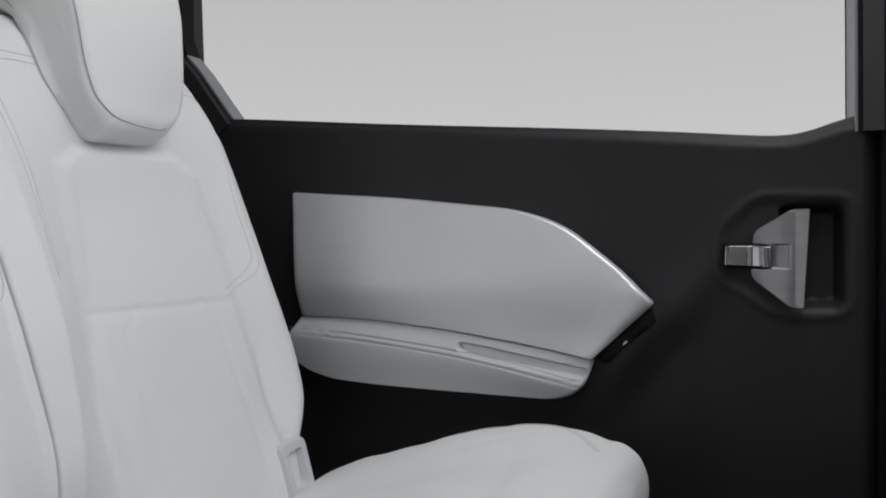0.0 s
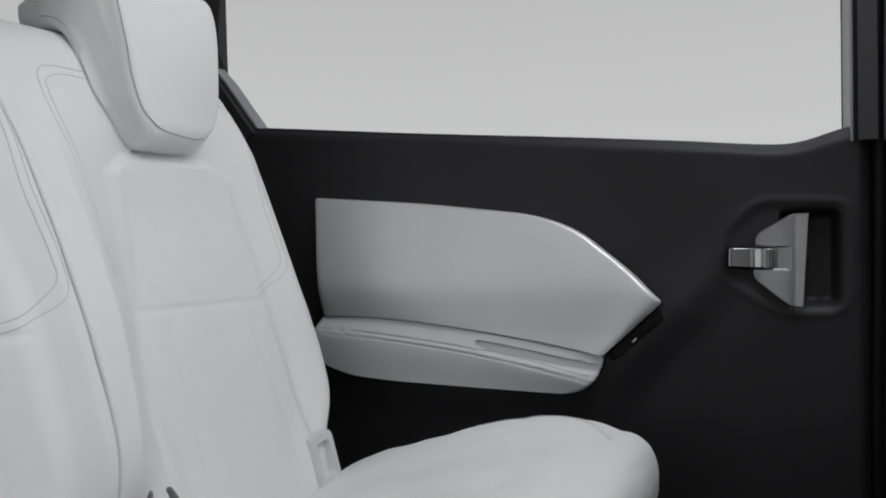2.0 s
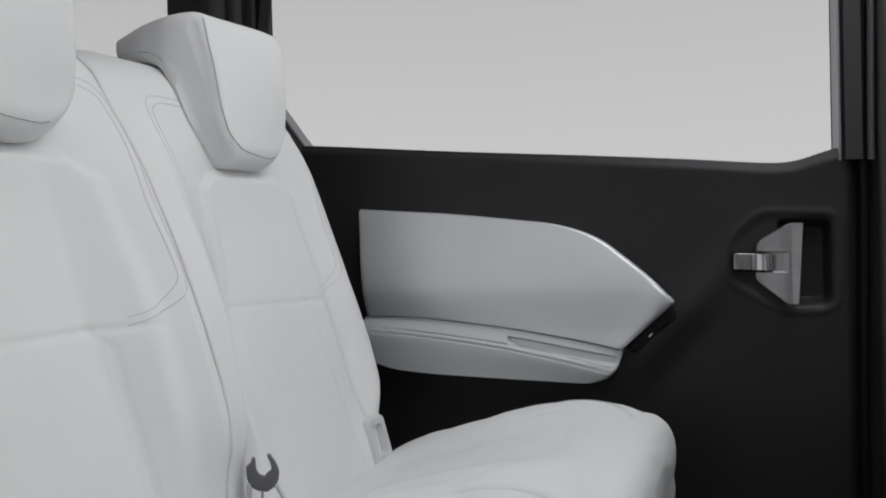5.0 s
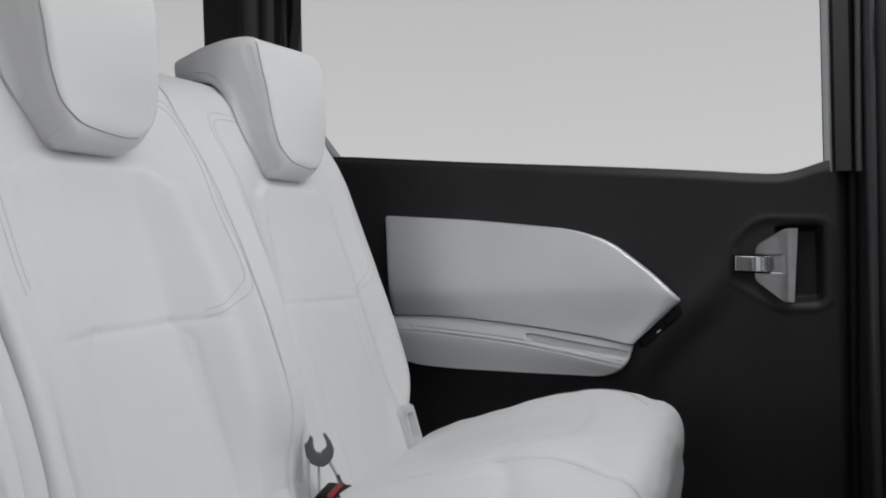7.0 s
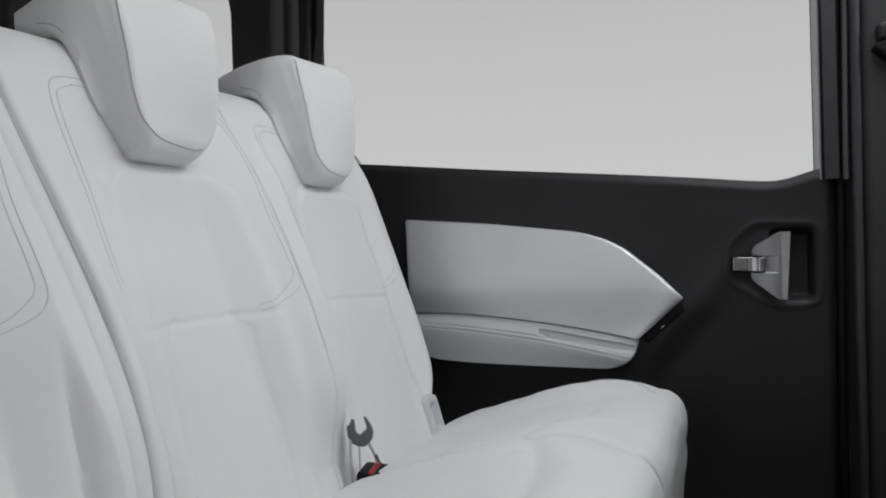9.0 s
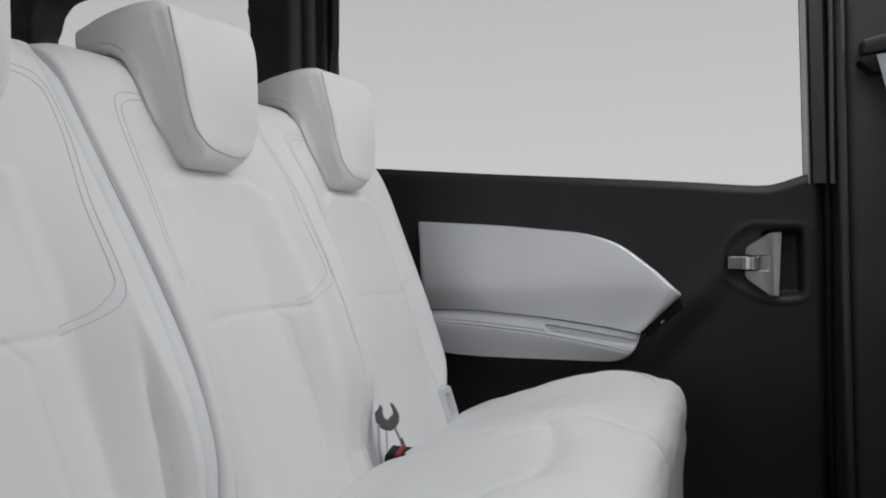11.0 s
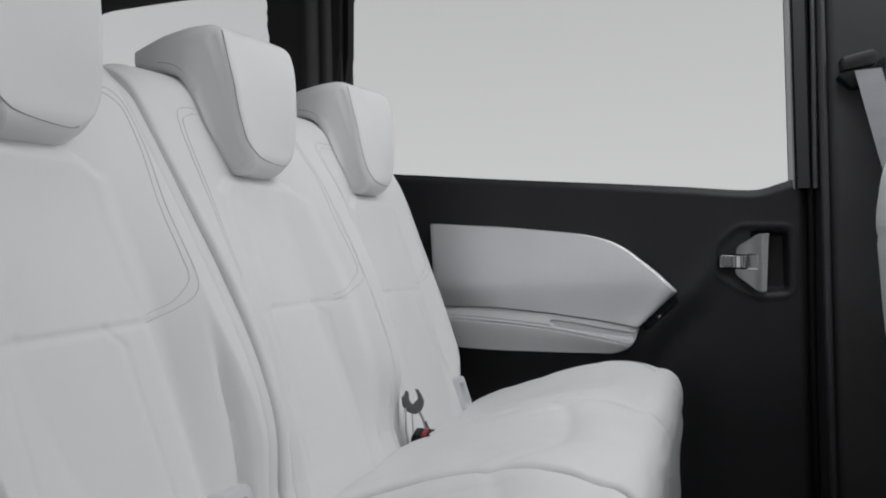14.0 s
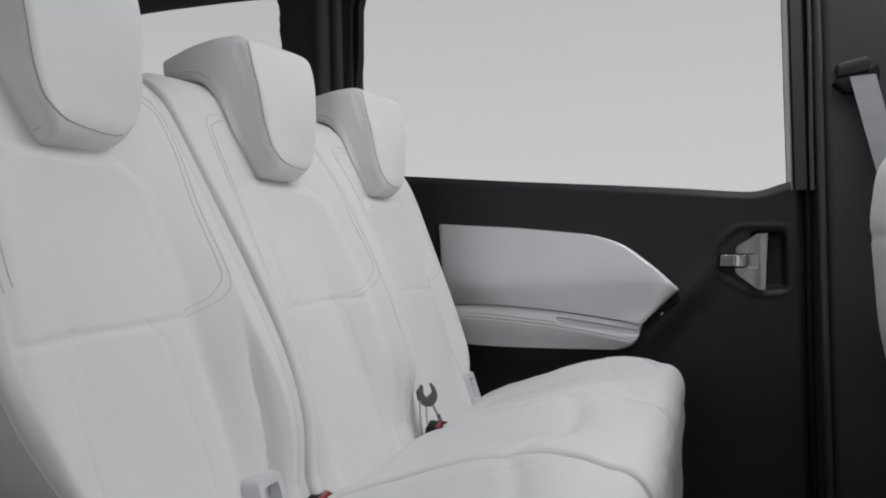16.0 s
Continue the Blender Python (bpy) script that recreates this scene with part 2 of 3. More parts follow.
def door_surface(x, z):
    """y of the door's trim: gently crowned, with the grab cup, the armrest's run-out and the lower bay."""
    y = 0.004 - 0.006 * smooth(0.78, 0.90, z - 0.06 * (0.4 - x)) + 0.010 * smooth(0.46, 0.2, z)
    top = curve_at(SILL, x)
    y += 0.012 * smooth(0.022, 0.0, top - z) ** 2
    d = depth_in((x, z), CUP) if 0.6 < x < 0.85 and 0.53 < z < 0.78 else -1
    if d > -0.02:
        y += 0.0035 * smooth(-0.002, 0.012, d) - 0.002 * bump_at(d, -0.004, 0.005)
        y += 0.028 * smooth(0.0, 0.010, depth_in((x, z), POCKET))
    e = depth_in((x, z), LOWER) if z < 0.62 else -1
    y += 0.010 * smooth(-0.03, 0.05, e)
    y -= 0.012 * bump_at(z - 0.55 - 0.95 * (x - 0.57), 0.0, 0.05) * smooth(0.50, 0.55, x) * smooth(0.72, 0.60, x)
    y += 0.03 * smooth(0.83, 0.858, x)
    return y


def door_trim():
    rows, nx, nz = [], 300, 230
    for j in range(nz + 1):
        row = []
        for i in range(nx + 1):
            x = -0.16 + 1.015 * i / nx
            top = curve_at(SILL, x)
            z = 0.06 + (top - 0.06) * j / nz
            row.append((x, door_surface(x, z), z))
        rows.append(row)
    rows.append([(x, 0.045, z + 0.002) for x, y, z in rows[-1]])
    rows.append([(x, 0.075, z - 0.006) for x, y, z in rows[-1]])
    rows.append([(x, 0.08, 0.06) for x, y, z in rows[-1]])
    return sheet(rows)


door = base("door_1", (0.35, 0.03, 0.05), "closed rear car door with black trim, silver-grey cloth insert and metal handle", "car door", kind="structure")
part("trim_panel", door_trim(), TRIM, door, "black soft-touch door trim")

INSERT = rounded([(0.004, 0.767), (0.20, 0.751), (0.395, 0.727), (0.465, 0.703), (0.543, 0.640), (0.586, 0.596), (0.500, 0.5155), (0.42, 0.5305), (0.287, 0.5495), (0.13, 0.5635), (0.025, 0.5635)],
                 [0.008, 0.05, 0.05, 0.05, 0.03, 0.006, 0.003, 0.04, 0.06, 0.05, 0.004])


def insert_surface(x, z):
    # bellied cloth: upper part leans outward and catches the light from above
    y = -0.015 - 0.013 * smooth(0.535, 0.62, z) + 0.024 * smooth(0.60, 0.80, z)
    y += 0.006 * smooth(0.43, 0.60, x) + 0.002 * smooth(0.22, 0.0, x)
    return y - 0.008 * bump_at(x - 0.53 - 0.6 * (z - 0.55), 0, 0.03) * smooth(0.66, 0.56, z)


part("cloth_insert", pad(INSERT, (0.27, 0.645), insert_surface, 0.003, 0.014, 40), CLOTH, door, "silver-grey ribbed cloth insert")

ARMREST = rounded([(0.019, 0.562), (0.13, 0.562), (0.287, 0.548), (0.42, 0.529), (0.502, 0.514), (0.492, 0.482), (0.476, 0.466), (0.448, 0.456), (0.30, 0.4565), (0.16, 0.458), (0.075, 0.463), (0.030, 0.476), (0.0, 0.497), (-0.003, 0.525)],
                  [0.004, 0.05, 0.05, 0.05, 0.004, 0.01, 0.012, 0.02, 0.05, 0.05, 0.03, 0.02, 0.015, 0.015])
SLOT = rounded([(0.303, 0.533), (0.33, 0.5305), (0.495, 0.503), (0.493, 0.488), (0.43, 0.495), (0.318, 0.513), (0.302, 0.52)], [0.006, 0.02, 0.004, 0.004, 0.02, 0.008, 0.006], 0.006)


def stitch_line(x):
    return curve_at([(0.0, 0.537), (0.13, 0.529), (0.286, 0.513), (0.375, 0.499), (0.488, 0.477)], x)


def armrest_surface(x, z):
    s = stitch_line(x)
    up = curve_at([(0.0, 0.563), (0.13, 0.563), (0.287, 0.549), (0.42, 0.530), (0.5, 0.515)], x)
    y = -0.012 - 0.013 * smooth(up, s - 0.004, z) if z > s else -0.025 + 0.008 * smooth(s, 0.452, z)
    y += 0.0022 * bump_at(z - s, 0.0, 0.0016) + 0.0018 * bump_at(z - s, 0.008, 0.0014)
    d = depth_in((x, z), SLOT) if 0.29 < x < 0.51 else -1
    return y + 0.012 * smooth(-0.001, 0.006, d)


arm = part("armrest", pad(ARMREST, (0.24, 0.508), armrest_surface, 0.005, 0.012, 70), VINYL, door, "grey padded vinyl armrest with a pull slot")
for off in (0.0, 0.008):
    part("stitching", tube([(x, armrest_surface(x, stitch_line(x) + off) - 0.0005, stitch_line(x) + off) for x in np.linspace(0.004, 0.482, 60)], 0.0007, 5), THREAD, arm)
part("slot_liner", pad([(0.4 + (p[0] - 0.4) * 0.97, 0.51 + (p[1] - 0.51) * 0.72 - 0.13 * (p[0] - 0.4) * 0.28) for p in SLOT], (0.4, 0.51), lambda x, z: -0.0115, 0.002, 0.004, 6), VINYL, arm)

# window switch plate on the slanting run-out of the armrest
sw = part("switch_plate", pad(rounded([(0.582, 0.590), (0.508, 0.519), (0.515, 0.508), (0.588, 0.570)], 0.006), (0.548, 0.548), lambda x, z: -0.010, 0.004, 0.02, 8), RUBBER, door, "glossy black window switch plate")
part("rocker", pad(rounded([(0.571, 0.573), (0.553, 0.556), (0.560, 0.549), (0.577, 0.565)], 0.003), (0.565, 0.561), lambda x, z: -0.015 + 0.2 * abs(x - 0.565), 0.003, 0.006, 6), RUBBER, sw)
part("switch_mark", pad(rounded([(0.5485, 0.5445), (0.5435, 0.5395), (0.5445, 0.5375), (0.5500, 0.5425)], 0.001, 0.001), (0.5470, 0.5410), lambda x, z: -0.0145, 0.0005, 0.004, 3), PRINT, sw)

# inner handle: pull plate and release lever
PULL = rounded([(0.7075, 0.690), (0.752, 0.717), (0.7715, 0.7165), (0.7645, 0.593), (0.750, 0.593), (0.7045, 0.630)], [0.010, 0.008, 0.001, 0.001, 0.008, 0.010], 0.003)


def pull_surface(x, z):
    y = -0.002 - 0.011 * smooth(0.705, 0.756, x) - 0.010 * (max(0.0, x - 0.755) / 0.0165) ** 1.3
    inlet = smooth(0.642, 0.6435, z) * smooth(0.6735, 0.672, z) * smooth(0.752, 0.745, x)
    return y + 0.003 * inlet


part("pull_plate", pad(PULL, (0.737, 0.655), pull_surface, 0.0012, 0.010, 44), METAL, door, "brushed metal grab plate")
lever = part("release_lever", pad(rounded([(0.6745, 0.672), (0.7285, 0.6705), (0.7285, 0.6445), (0.6740, 0.6470)], 0.002, 0.002), (0.700, 0.6585),
                                  lambda x, z: -0.010 - 0.006 * smooth(0.679, 0.676, x) - 0.004 * bump_at(x, 0.719, 0.003) - 0.006 * smooth(0.710, 0.725, x) + 0.002 * bump_at(x, 0.706, 0.004), 0.0015, 0.010, 30), CHROME, door, "satin chrome release lever")
part("lever_gap", pad(rounded([(0.6720, 0.6750), (0.7335, 0.6735), (0.7335, 0.6415), (0.6715, 0.6440)], 0.002, 0.003), (0.702, 0.6585), lambda x, z: -0.004, 0.001, 0.006, 6), RUBBER, door)

# window frame of the door: front edge, slanted rear quarter and rear edge
def ribbon(points, out, width_y0, width_y1, name, mat, parent, thick=0.012):
    """A strip that follows points in the x-z plane, from y0 to y1 deep and thick wide to the side named by out."""
    rows = []
    for i, (x, z) in enumerate(points):
        a, b = Vector(points[max(i - 1, 0)]), Vector(points[min(i + 1, len(points) - 1)])
        d = (b - a).normalized()
        n = Vector((d[1], -d[0])) * out
        rows.append([(x, width_y0, z), (x, width_y1, z), (x + n[0] * thick, width_y1, z + n[1] * thick), (x + n[0] * thick, width_y0, z + n[1] * thick)])
    return part(name, sheet(rows, loop=True), mat, parent)


rear_edge = [(-0.118, 0.894), (-0.15, 0.935), (-0.192, 0.990), (-0.222, 1.022), (-0.236, 1.06), (-0.233, 1.13), (-0.220, 1.22), (-0.216, 1.36), (-0.20, 1.42), (-0.17, 1.46)]
front_edge = [(0.8125, 0.808), (0.8125, 0.95), (0.8125, 1.1), (0.8125, 1.25), (0.8135, 1.46)]
ribbon([(x + 0.0095, z) for x, z in front_edge], 1, 0.0, 0.095, "front_reveal", LIT_REVEAL, door, 0.004)
ribbon([(x + 0.0085, z) for x, z in front_edge], 1, 0.093, 0.097, "glass_seal", RUBBER, door, 0.002)
ribbon([(x + 0.0125, z) for x, z in front_edge], 1, -0.003, 0.06, "front_seal", RUBBER, door, 0.005)
ribbon([(x + 0.0175, z) for x, z in front_edge], 1, -0.006, 0.05, "front_frame", PILLAR, door, 0.022)
ribbon(rear_edge[:4], -1, 0.012, 0.045, "quarter_reveal", LIT_REVEAL, door, 0.004)
ribbon(rear_edge[3:], -1, 0.012, 0.045, "rear_reveal", RUBBER, door, 0.014)
ribbon([(x - 0.005, z - 0.004) for x, z in rear_edge[:4]] + [(x - 0.016, z) for x, z in rear_edge[4:]], -1, -0.004, 0.04, "rear_frame", TRIM, door, 0.034)
ribbon([(-0.24, 1.466), (0.86, 1.466)], -1, -0.01, 0.05, "top_frame", TRIM, door, 0.05)
settle(door)

window = base("window_1", (0.3, 0.055, 0.82), "clear side window of the rear door", "window", kind="structure")
bm = bmesh.new()
vs = [bm.verts.new((x, 0.050, z)) for x, z in [(-0.125, 0.89), *[(x, z) for x, z in rear_edge[1:]], (0.83, 1.48), (0.83, 0.82), (0.7, 0.805)]]
bm.faces.new(vs)
bmesh.ops.solidify(bm, geom=bm.faces[:], thickness=0.004)
pane = part("pane", bm, GLASS, window, flat=True)
pane.visible_shadow = False
settle(window)

# ---------- body shell ----------


def structure(name, bm, mat, label, category):
    return tagged(part(name, bm, mat), label, category, kind="structure")


# rear pillar with folds of its trim
rows = []
for z in np.linspace(0.3, 1.62, 40):
    row = []
    for k in range(61):
        x = -0.490 + 0.262 * k / 60
        edge = -0.432 - 0.050 * smooth(1.27, 1.47, z) - 0.015 * (z - 1.27)
        x = edge + (-0.236 - edge) * k / 60
        y = -0.03 + 0.03 * smooth(-0.30, -0.25, x) - 0.008 * bump_at(x, -0.318, 0.012) + 0.012 * bump_at(x, -0.292, 0.009) - 0.006 * bump_at(x, -0.268, 0.008) + 0.05 * smooth(-0.438, -0.458, x)
        row.append((x, y, z))
    rows.append(row)
rows = [[(r[0][0], 0.07, r[0][2])] + r + [(r[-1][0], 0.07, r[-1][2])] for r in rows]
structure("pillar_rear", sheet(rows), PILLAR, "black rear roof pillar with folded trim", "pillar")
# side wall under and behind the quarter window
structure("wall_rear_quarter", box(-1.34, -0.44, 0.0, 0.08, 0.05, 1.0, 0.01), TRIM, "black side trim below the quarter window", "wall")
structure("pillar_tail", box(-1.5, -1.195, -0.03, 0.07, 0.9, 1.62, 0.012), PILLAR, "black tail pillar beside the quarter window", "pillar")
rows = [[(x, y, curve_at([(-1.3, 1.36), (-1.198, 1.365), (-1.175, 1.425), (-1.12, 1.465), (-0.98, 1.470), (-0.7, 1.460), (-0.52, 1.45), (-0.3, 1.45)], x) + dz) for y, dz in ((-0.03, 0.012), (0.03, 0.0), (0.07, 0.0), (0.07, 0.15), (-0.06, 0.15))] for x in np.linspace(-1.3, -0.2, 70)]
structure("roof_rail", sheet(rows, loop=True), LINER, "dark grey roof rail above the quarter window", "roof rail")
quarter = base("window_2", (-0.8, 0.05, 1.0), "clear fixed quarter window behind the rear pillar", "window", kind="structure")
p2 = part("pane", box(-1.25, -0.44, 0.048, 0.052, 0.98, 1.5, 0), GLASS, quarter, flat=True)
p2.visible_shadow = False
settle(quarter)

# centre pillar, with the grey seal of the door opening
rows = []
for z in np.linspace(0.05, 1.62, 50):
    row = []
    for k in range(41):
        x = 0.862 + 0.36 * k / 40
        y = 0.03 - 0.05 * smooth(0.862, 0.90, x) - 0.012 * smooth(0.90, 1.0, x) - 0.02 * smooth(0.75, 0.5, z) * smooth(0.93, 1.0, x)
        row.append((x, y, z))
    rows.append([(0.862, 0.08, z)] + row + [(1.222, 0.08, z)])
structure("pillar_centre", sheet(rows), PILLAR, "black centre pillar between the doors", "pillar")
seal = [(0.8615 - 0.004 * smooth(0.8, 0.4, z), z) for z in np.linspace(0.1, 1.6, 40)]
structure("seal_dark", tube([(x - 0.006, 0.012, z) for x, z in seal], 0.007, 8), RUBBER, "black rubber door seal", "seal")
structure("seal_grey", tube([(0.8625 + 0.004 * smooth(0.81, 1.2, z), -0.006, z) for z in np.linspace(0.806, 1.6, 30)], 0.0055, 10, 0.8), SEAL, "dark grey rubber edge of the centre pillar", "seal")
structure("pillar_edge", tube([(0.8775 + 0.003 * smooth(0.5, 1.2, z), -0.014, z) for z in np.linspace(0.06, 1.6, 50)], 0.0095, 12, 0.7), PILLAR_EDGE, "smooth dark grey rolled edge of the centre pillar", "trim")

# floor, roof, back and near side close the cabin
structure("floor", box(-1.5, 2.4, -1.5, 0.09, 0.0, 0.05, 0.004), CARPET, "black carpeted cabin floor", "floor")
structure("ceiling", box(-1.5, 0.10, -1.5, 0.09, 1.62, 1.68, 0.004), LINER, "dark grey cloth roof lining", "ceiling")
structure("ceiling_front", box(1.40, 1.9, -1.5, 0.09, 1.62, 1.68, 0.004), LINER, "dark grey cloth roof lining above the front seats", "ceiling")
structure("wall_tail", box(-1.56, -1.5, -1.5, 0.09, 0.0, 1.0, 0.004), TRIM, "black tailgate trim", "wall")
structure("wall_near_quarter", box(-1.5, -0.30, -1.53, -1.45, 0.0, 1.0, 0.01), TRIM, "black side trim of the near rear quarter", "wall")
structure("front_door_panel", box(1.23, 2.3, -0.02, 0.08, 0.05, 0.86, 0.02), TRIM, "black front door trim", "door trim")
structure("dashboard", box(2.05, 2.4, -1.45, 0.0, 0.05, 0.80, 0.06, 4), TRIM, "black dashboard", "dashboard")
structure("pillar_near", box(0.98, 1.2, -1.53, -1.44, 0.05, 1.62, 0.02, 3), PILLAR, "black centre pillar of the open side", "pillar")
structure("front_door_near", box(1.2, 2.3, -1.53, -1.43, 0.05, 0.86, 0.02), TRIM, "black front door trim of the open side", "door trim")
structure("ground", box(-9, 9, -9, 9, -0.40, -0.35, 0), FLOOR, "smooth grey studio floor", "ground")
# added out of view: keeps the studio's light off faces towards the open side
structure("light_block_open_side", box(-8, 8, -4.1, -4.0, -0.35, 5.0, 0), LIGHT_BLOCK, "unseen dark grey panel added to block light towards the open side", "wall")

# ---------- rear bench: three seats ----------
RECLINE = 0.34


def split_lean(z):
    """The split of the bench leans towards the open door at its top."""
    return 0.026 * smooth(0.60, 0.95, z)


def seat_edges(z, left, right, outer):
    """The sides of a backrest at height z."""
    if outer > 0:
        r = curve_at([(0.30, right - 0.075), (0.40, right - 0.060), (0.43, right - 0.044), (0.455, right - 0.027), (0.48, right - 0.012), (0.51, right - 0.003), (0.54, right), (0.66, right - 0.008), (0.82, right - 0.025), (0.90, right - 0.048), (0.945, right - 0.085), (0.965, right - 0.12)], z)
    else:
        r = right - 0.003 * smooth(0.86, 0.96, z) - (split_lean(z) if outer < 0 else 0)
    l = left + 0.003 * smooth(0.86, 0.96, z) - (split_lean(z) if outer == 0 else 0)
    if outer < 0:
        l = curve_at([(0.30, left + 0.075), (0.42, left + 0.055), (0.50, left + 0.022), (0.60, left), (0.70, left + 0.008), (0.82, left + 0.025), (0.90, left + 0.048), (0.965, left + 0.11)], z)
    return l, r


JOINT_23 = [(0.40, 0.000), (0.44, 0.014), (0.48, 0.034), (0.52, 0.045), (0.60, 0.047), (0.65, 0.044), (0.70, 0.040), (0.75, 0.033), (0.81, 0.022), (0.89, -0.004), (0.95, -0.020)]
JOINT_12 = [(0.40, 0.004), (0.48, 0.030), (0.56, 0.034), (0.656, 0.022), (0.74, 0.010), (0.87, -0.010), (0.95, -0.028)]
JOINT_21 = [(0.40, 0.008), (0.48, 0.032), (0.56, 0.037), (0.656, 0.027), (0.74, 0.015), (0.87, -0.006), (0.95, -0.024)]


def back_top(y, l, r):
    """Height of the backrest's top, lower at the shoulders."""
    return 0.962 - 0.010 * smooth(0.05, 0.0, y - l) ** 2 - 0.010 * smooth(0.05, 0.0, r - y) ** 2


def fold(gap, at):
    """A crease with one steep and one soft flank."""
    return 0.8 * bump_at(gap, at, 0.0055) + 0.3 * bump_at(gap, at + 0.008, 0.012)


def back_front(y, z, s):
    """x of the backrest's front: bolsters proud, the middle sunk, the padded panel and its creases."""
    c = s["centre"]
    l, r = seat_edges(z, s["left"], s["right"], s["outer"])
    x = 0.289 - RECLINE * z
    u = abs(y - c)
    low = smooth(0.84, 0.72, z)
    foot = 0.015 * smooth(0.66, 0.48, z)
    rim = min(0.185 + foot, (c - l if y < c else r - c) - 0.012)
    crease = 0.088 + 0.19 * (0.73 - z) if s["outer"] else 0.05 + foot
    crease = min(crease, rim - 0.075)
    ramp = max(0.0, min(1.0, (u - crease) / (rim - crease)))
    ramp = ramp * ramp * 1.06 / (ramp + 0.06)
    x -= 0.018 * (1 - ramp) * (0.35 + 0.65 * low)
    joint = s["joint_l"] if y < c else s["joint_r"]
    if joint:
        x += curve_at(joint, z) * ramp
    # padded panel below the headrest, its top edge and sides stepped
    half = 0.100 + 0.014 * smooth(0.8, 0.62, z)
    top = 0.812 - 0.02 * smooth(half - 0.045, half, u) ** 2
    inside_panel = smooth(0.0, 0.016, top - z) * smooth(0.0, 0.028, half + 0.018 - u)
    x += 0.010 * inside_panel
    # crosswise crease, and the two lower creases curving down from it
    x -= 0.0019 * bump_at(z, 0.617 + s["tilt"] * (y - c), 0.0036) * smooth(half + 0.012, half, u)
    inner = 0.072 + 0.006 * smooth(0.58, 0.45, z) - 0.022 * smooth(0.595, 0.622, z)
    if z < 0.624:
        x -= 0.0022 * bump_at(u, inner, 0.0035)
    # fold along the foot of a bolster beside the split of the bench
    if s["fold_l"]:
        x -= 0.014 * fold(y - l, s["fold_l"] + 0.006 * smooth(0.6, 0.45, z)) * smooth(0.63, 0.52, z)
    if s["fold_r"]:
        x -= 0.013 * fold(r - y, s["fold_r"]) * smooth(0.64, 0.52, z)
    if not s["fold_l"] and not s["fold_r"]:
        x -= 0.003 * bump_at(u, 0.150 - 0.03 * smooth(0.60, 0.45, z), 0.010) * smooth(0.60, 0.55, z) * smooth(0.36, 0.44, z)
    if s["outer"] > 0 and y > c:
        x += 0.009 * bump_at(u, 0.172, 0.030) * smooth(0.93, 0.82, z)
    # rolled sides and top
    for gap, rad in ((y - l, s["round_l"]), (r - y, s["round_r"])):
        g = max(0.0, min(gap, rad))
        x -= rad * 0.9 * (1 - math.sqrt(max(0.0, 1 - ((rad - g) / rad) ** 2)))
    g = max(0.0, min(back_top(y, l, r) - z, 0.045))
    x -= 0.045 * (1 - math.sqrt(max(0.0, 1 - ((0.045 - g) / 0.045) ** 2)))
    # light unevenness of stretched leather
    x += 0.0016 * noise.noise(Vector((y * 9 + s["seed"], z * 7, 0.3))) + 0.0007 * noise.noise(Vector((y * 26, z * 18, s["seed"])))
    return x


def backrest_mesh(s):
    nz, ny = 220, 110
    rows = []
    for j in range(nz + 1):
        share = 1 - (1 - j / nz) ** 1.25
        z = 0.31 + 0.652 * share
        l, r = seat_edges(z, s["left"], s["right"], s["outer"])
        row = []
        for i in range(ny + 1):
            q = i / ny
            q = 0.5 - 0.5 * math.cos(math.pi * q) * (0.72 + 0.28 * abs(math.cos(math.pi * q)))
            y = l + (r - l) * q
            zz = 0.31 + (back_top(y, l, r) - 0.31) * share
            row.append((back_front(y, zz, s), y, zz))
        z -= 0.02 * share
        back = 0.289 - RECLINE * z - 0.13
        row.append((back + 0.02, r, z))
        row.append((back, r - 0.02, z))
        row.append((back, l + 0.02, z))
        row.append((back + 0.02, l, z))
        rows.append(row)
    return sheet(rows, loop=True)


def surface_line(points, s, lift, radius, mat, name, parent):
    """A thread on the backrest: points as (y, z)."""
    dense = [tuple(p) for p in resample(points, 90)]
    return part(name, tube([(back_front(y, z, s) + lift, y, z) for y, z in dense], radius, 5), mat, parent)


HEAD_FRONT = [(-0.143, 0.974), (-0.1485, 0.984), (-0.1485, 1.002), (-0.143, 1.0095), (-0.10, 1.0195), (-0.05, 1.0275), (-0.020, 1.0310), (-0.006, 1.0300), (0.003, 1.022), (0.008, 1.005), (0.014, 0.980), (0.0235, 0.945), (0.031, 0.905), (0.0375, 0.865), (0.0420, 0.842), (0.0405, 0.829), (0.033, 0.819), (0.018, 0.8125)]
HEAD_BACK = [(0.003, 0.8120), (-0.006, 0.822), (-0.016, 0.852), (-0.030, 0.893), (-0.043, 0.926), (-0.056, 0.948), (-0.072, 0.960), (-0.095, 0.965), (-0.12, 0.967)]
HEAD_RIM = 0.013


def head_half(x, z):
    """Half the headrest's width: winged, wider behind its front face, drawn in towards the bottom."""
    wing = 0.0785 + 0.021 * smooth(0.025, -0.055, x) - 0.008 * smooth(-0.08, -0.145, x)
    return wing * (1 - 0.22 * smooth(0.885, 0.812, z))


HEAD_TWIST = [(0.81, -0.010), (0.85, -0.009), (0.88, -0.003), (0.905, 0.003), (0.945, 0.011), (0.98, 0.019), (1.015, 0.021), (1.03, 0.019)]


def head_bulge(x, y, z):
    """How far the padded front stands forward of the profile: crowned, and fuller towards the door at the top."""
    crown = 0.005 * (1 - (y / 0.089) ** 2) * smooth(-0.02, 0.03, x) * smooth(0.81, 0.86, z)
    return crown + curve_at(HEAD_TWIST, z) * smooth(-0.075, 0.060, y) * smooth(-0.06, -0.005, x)


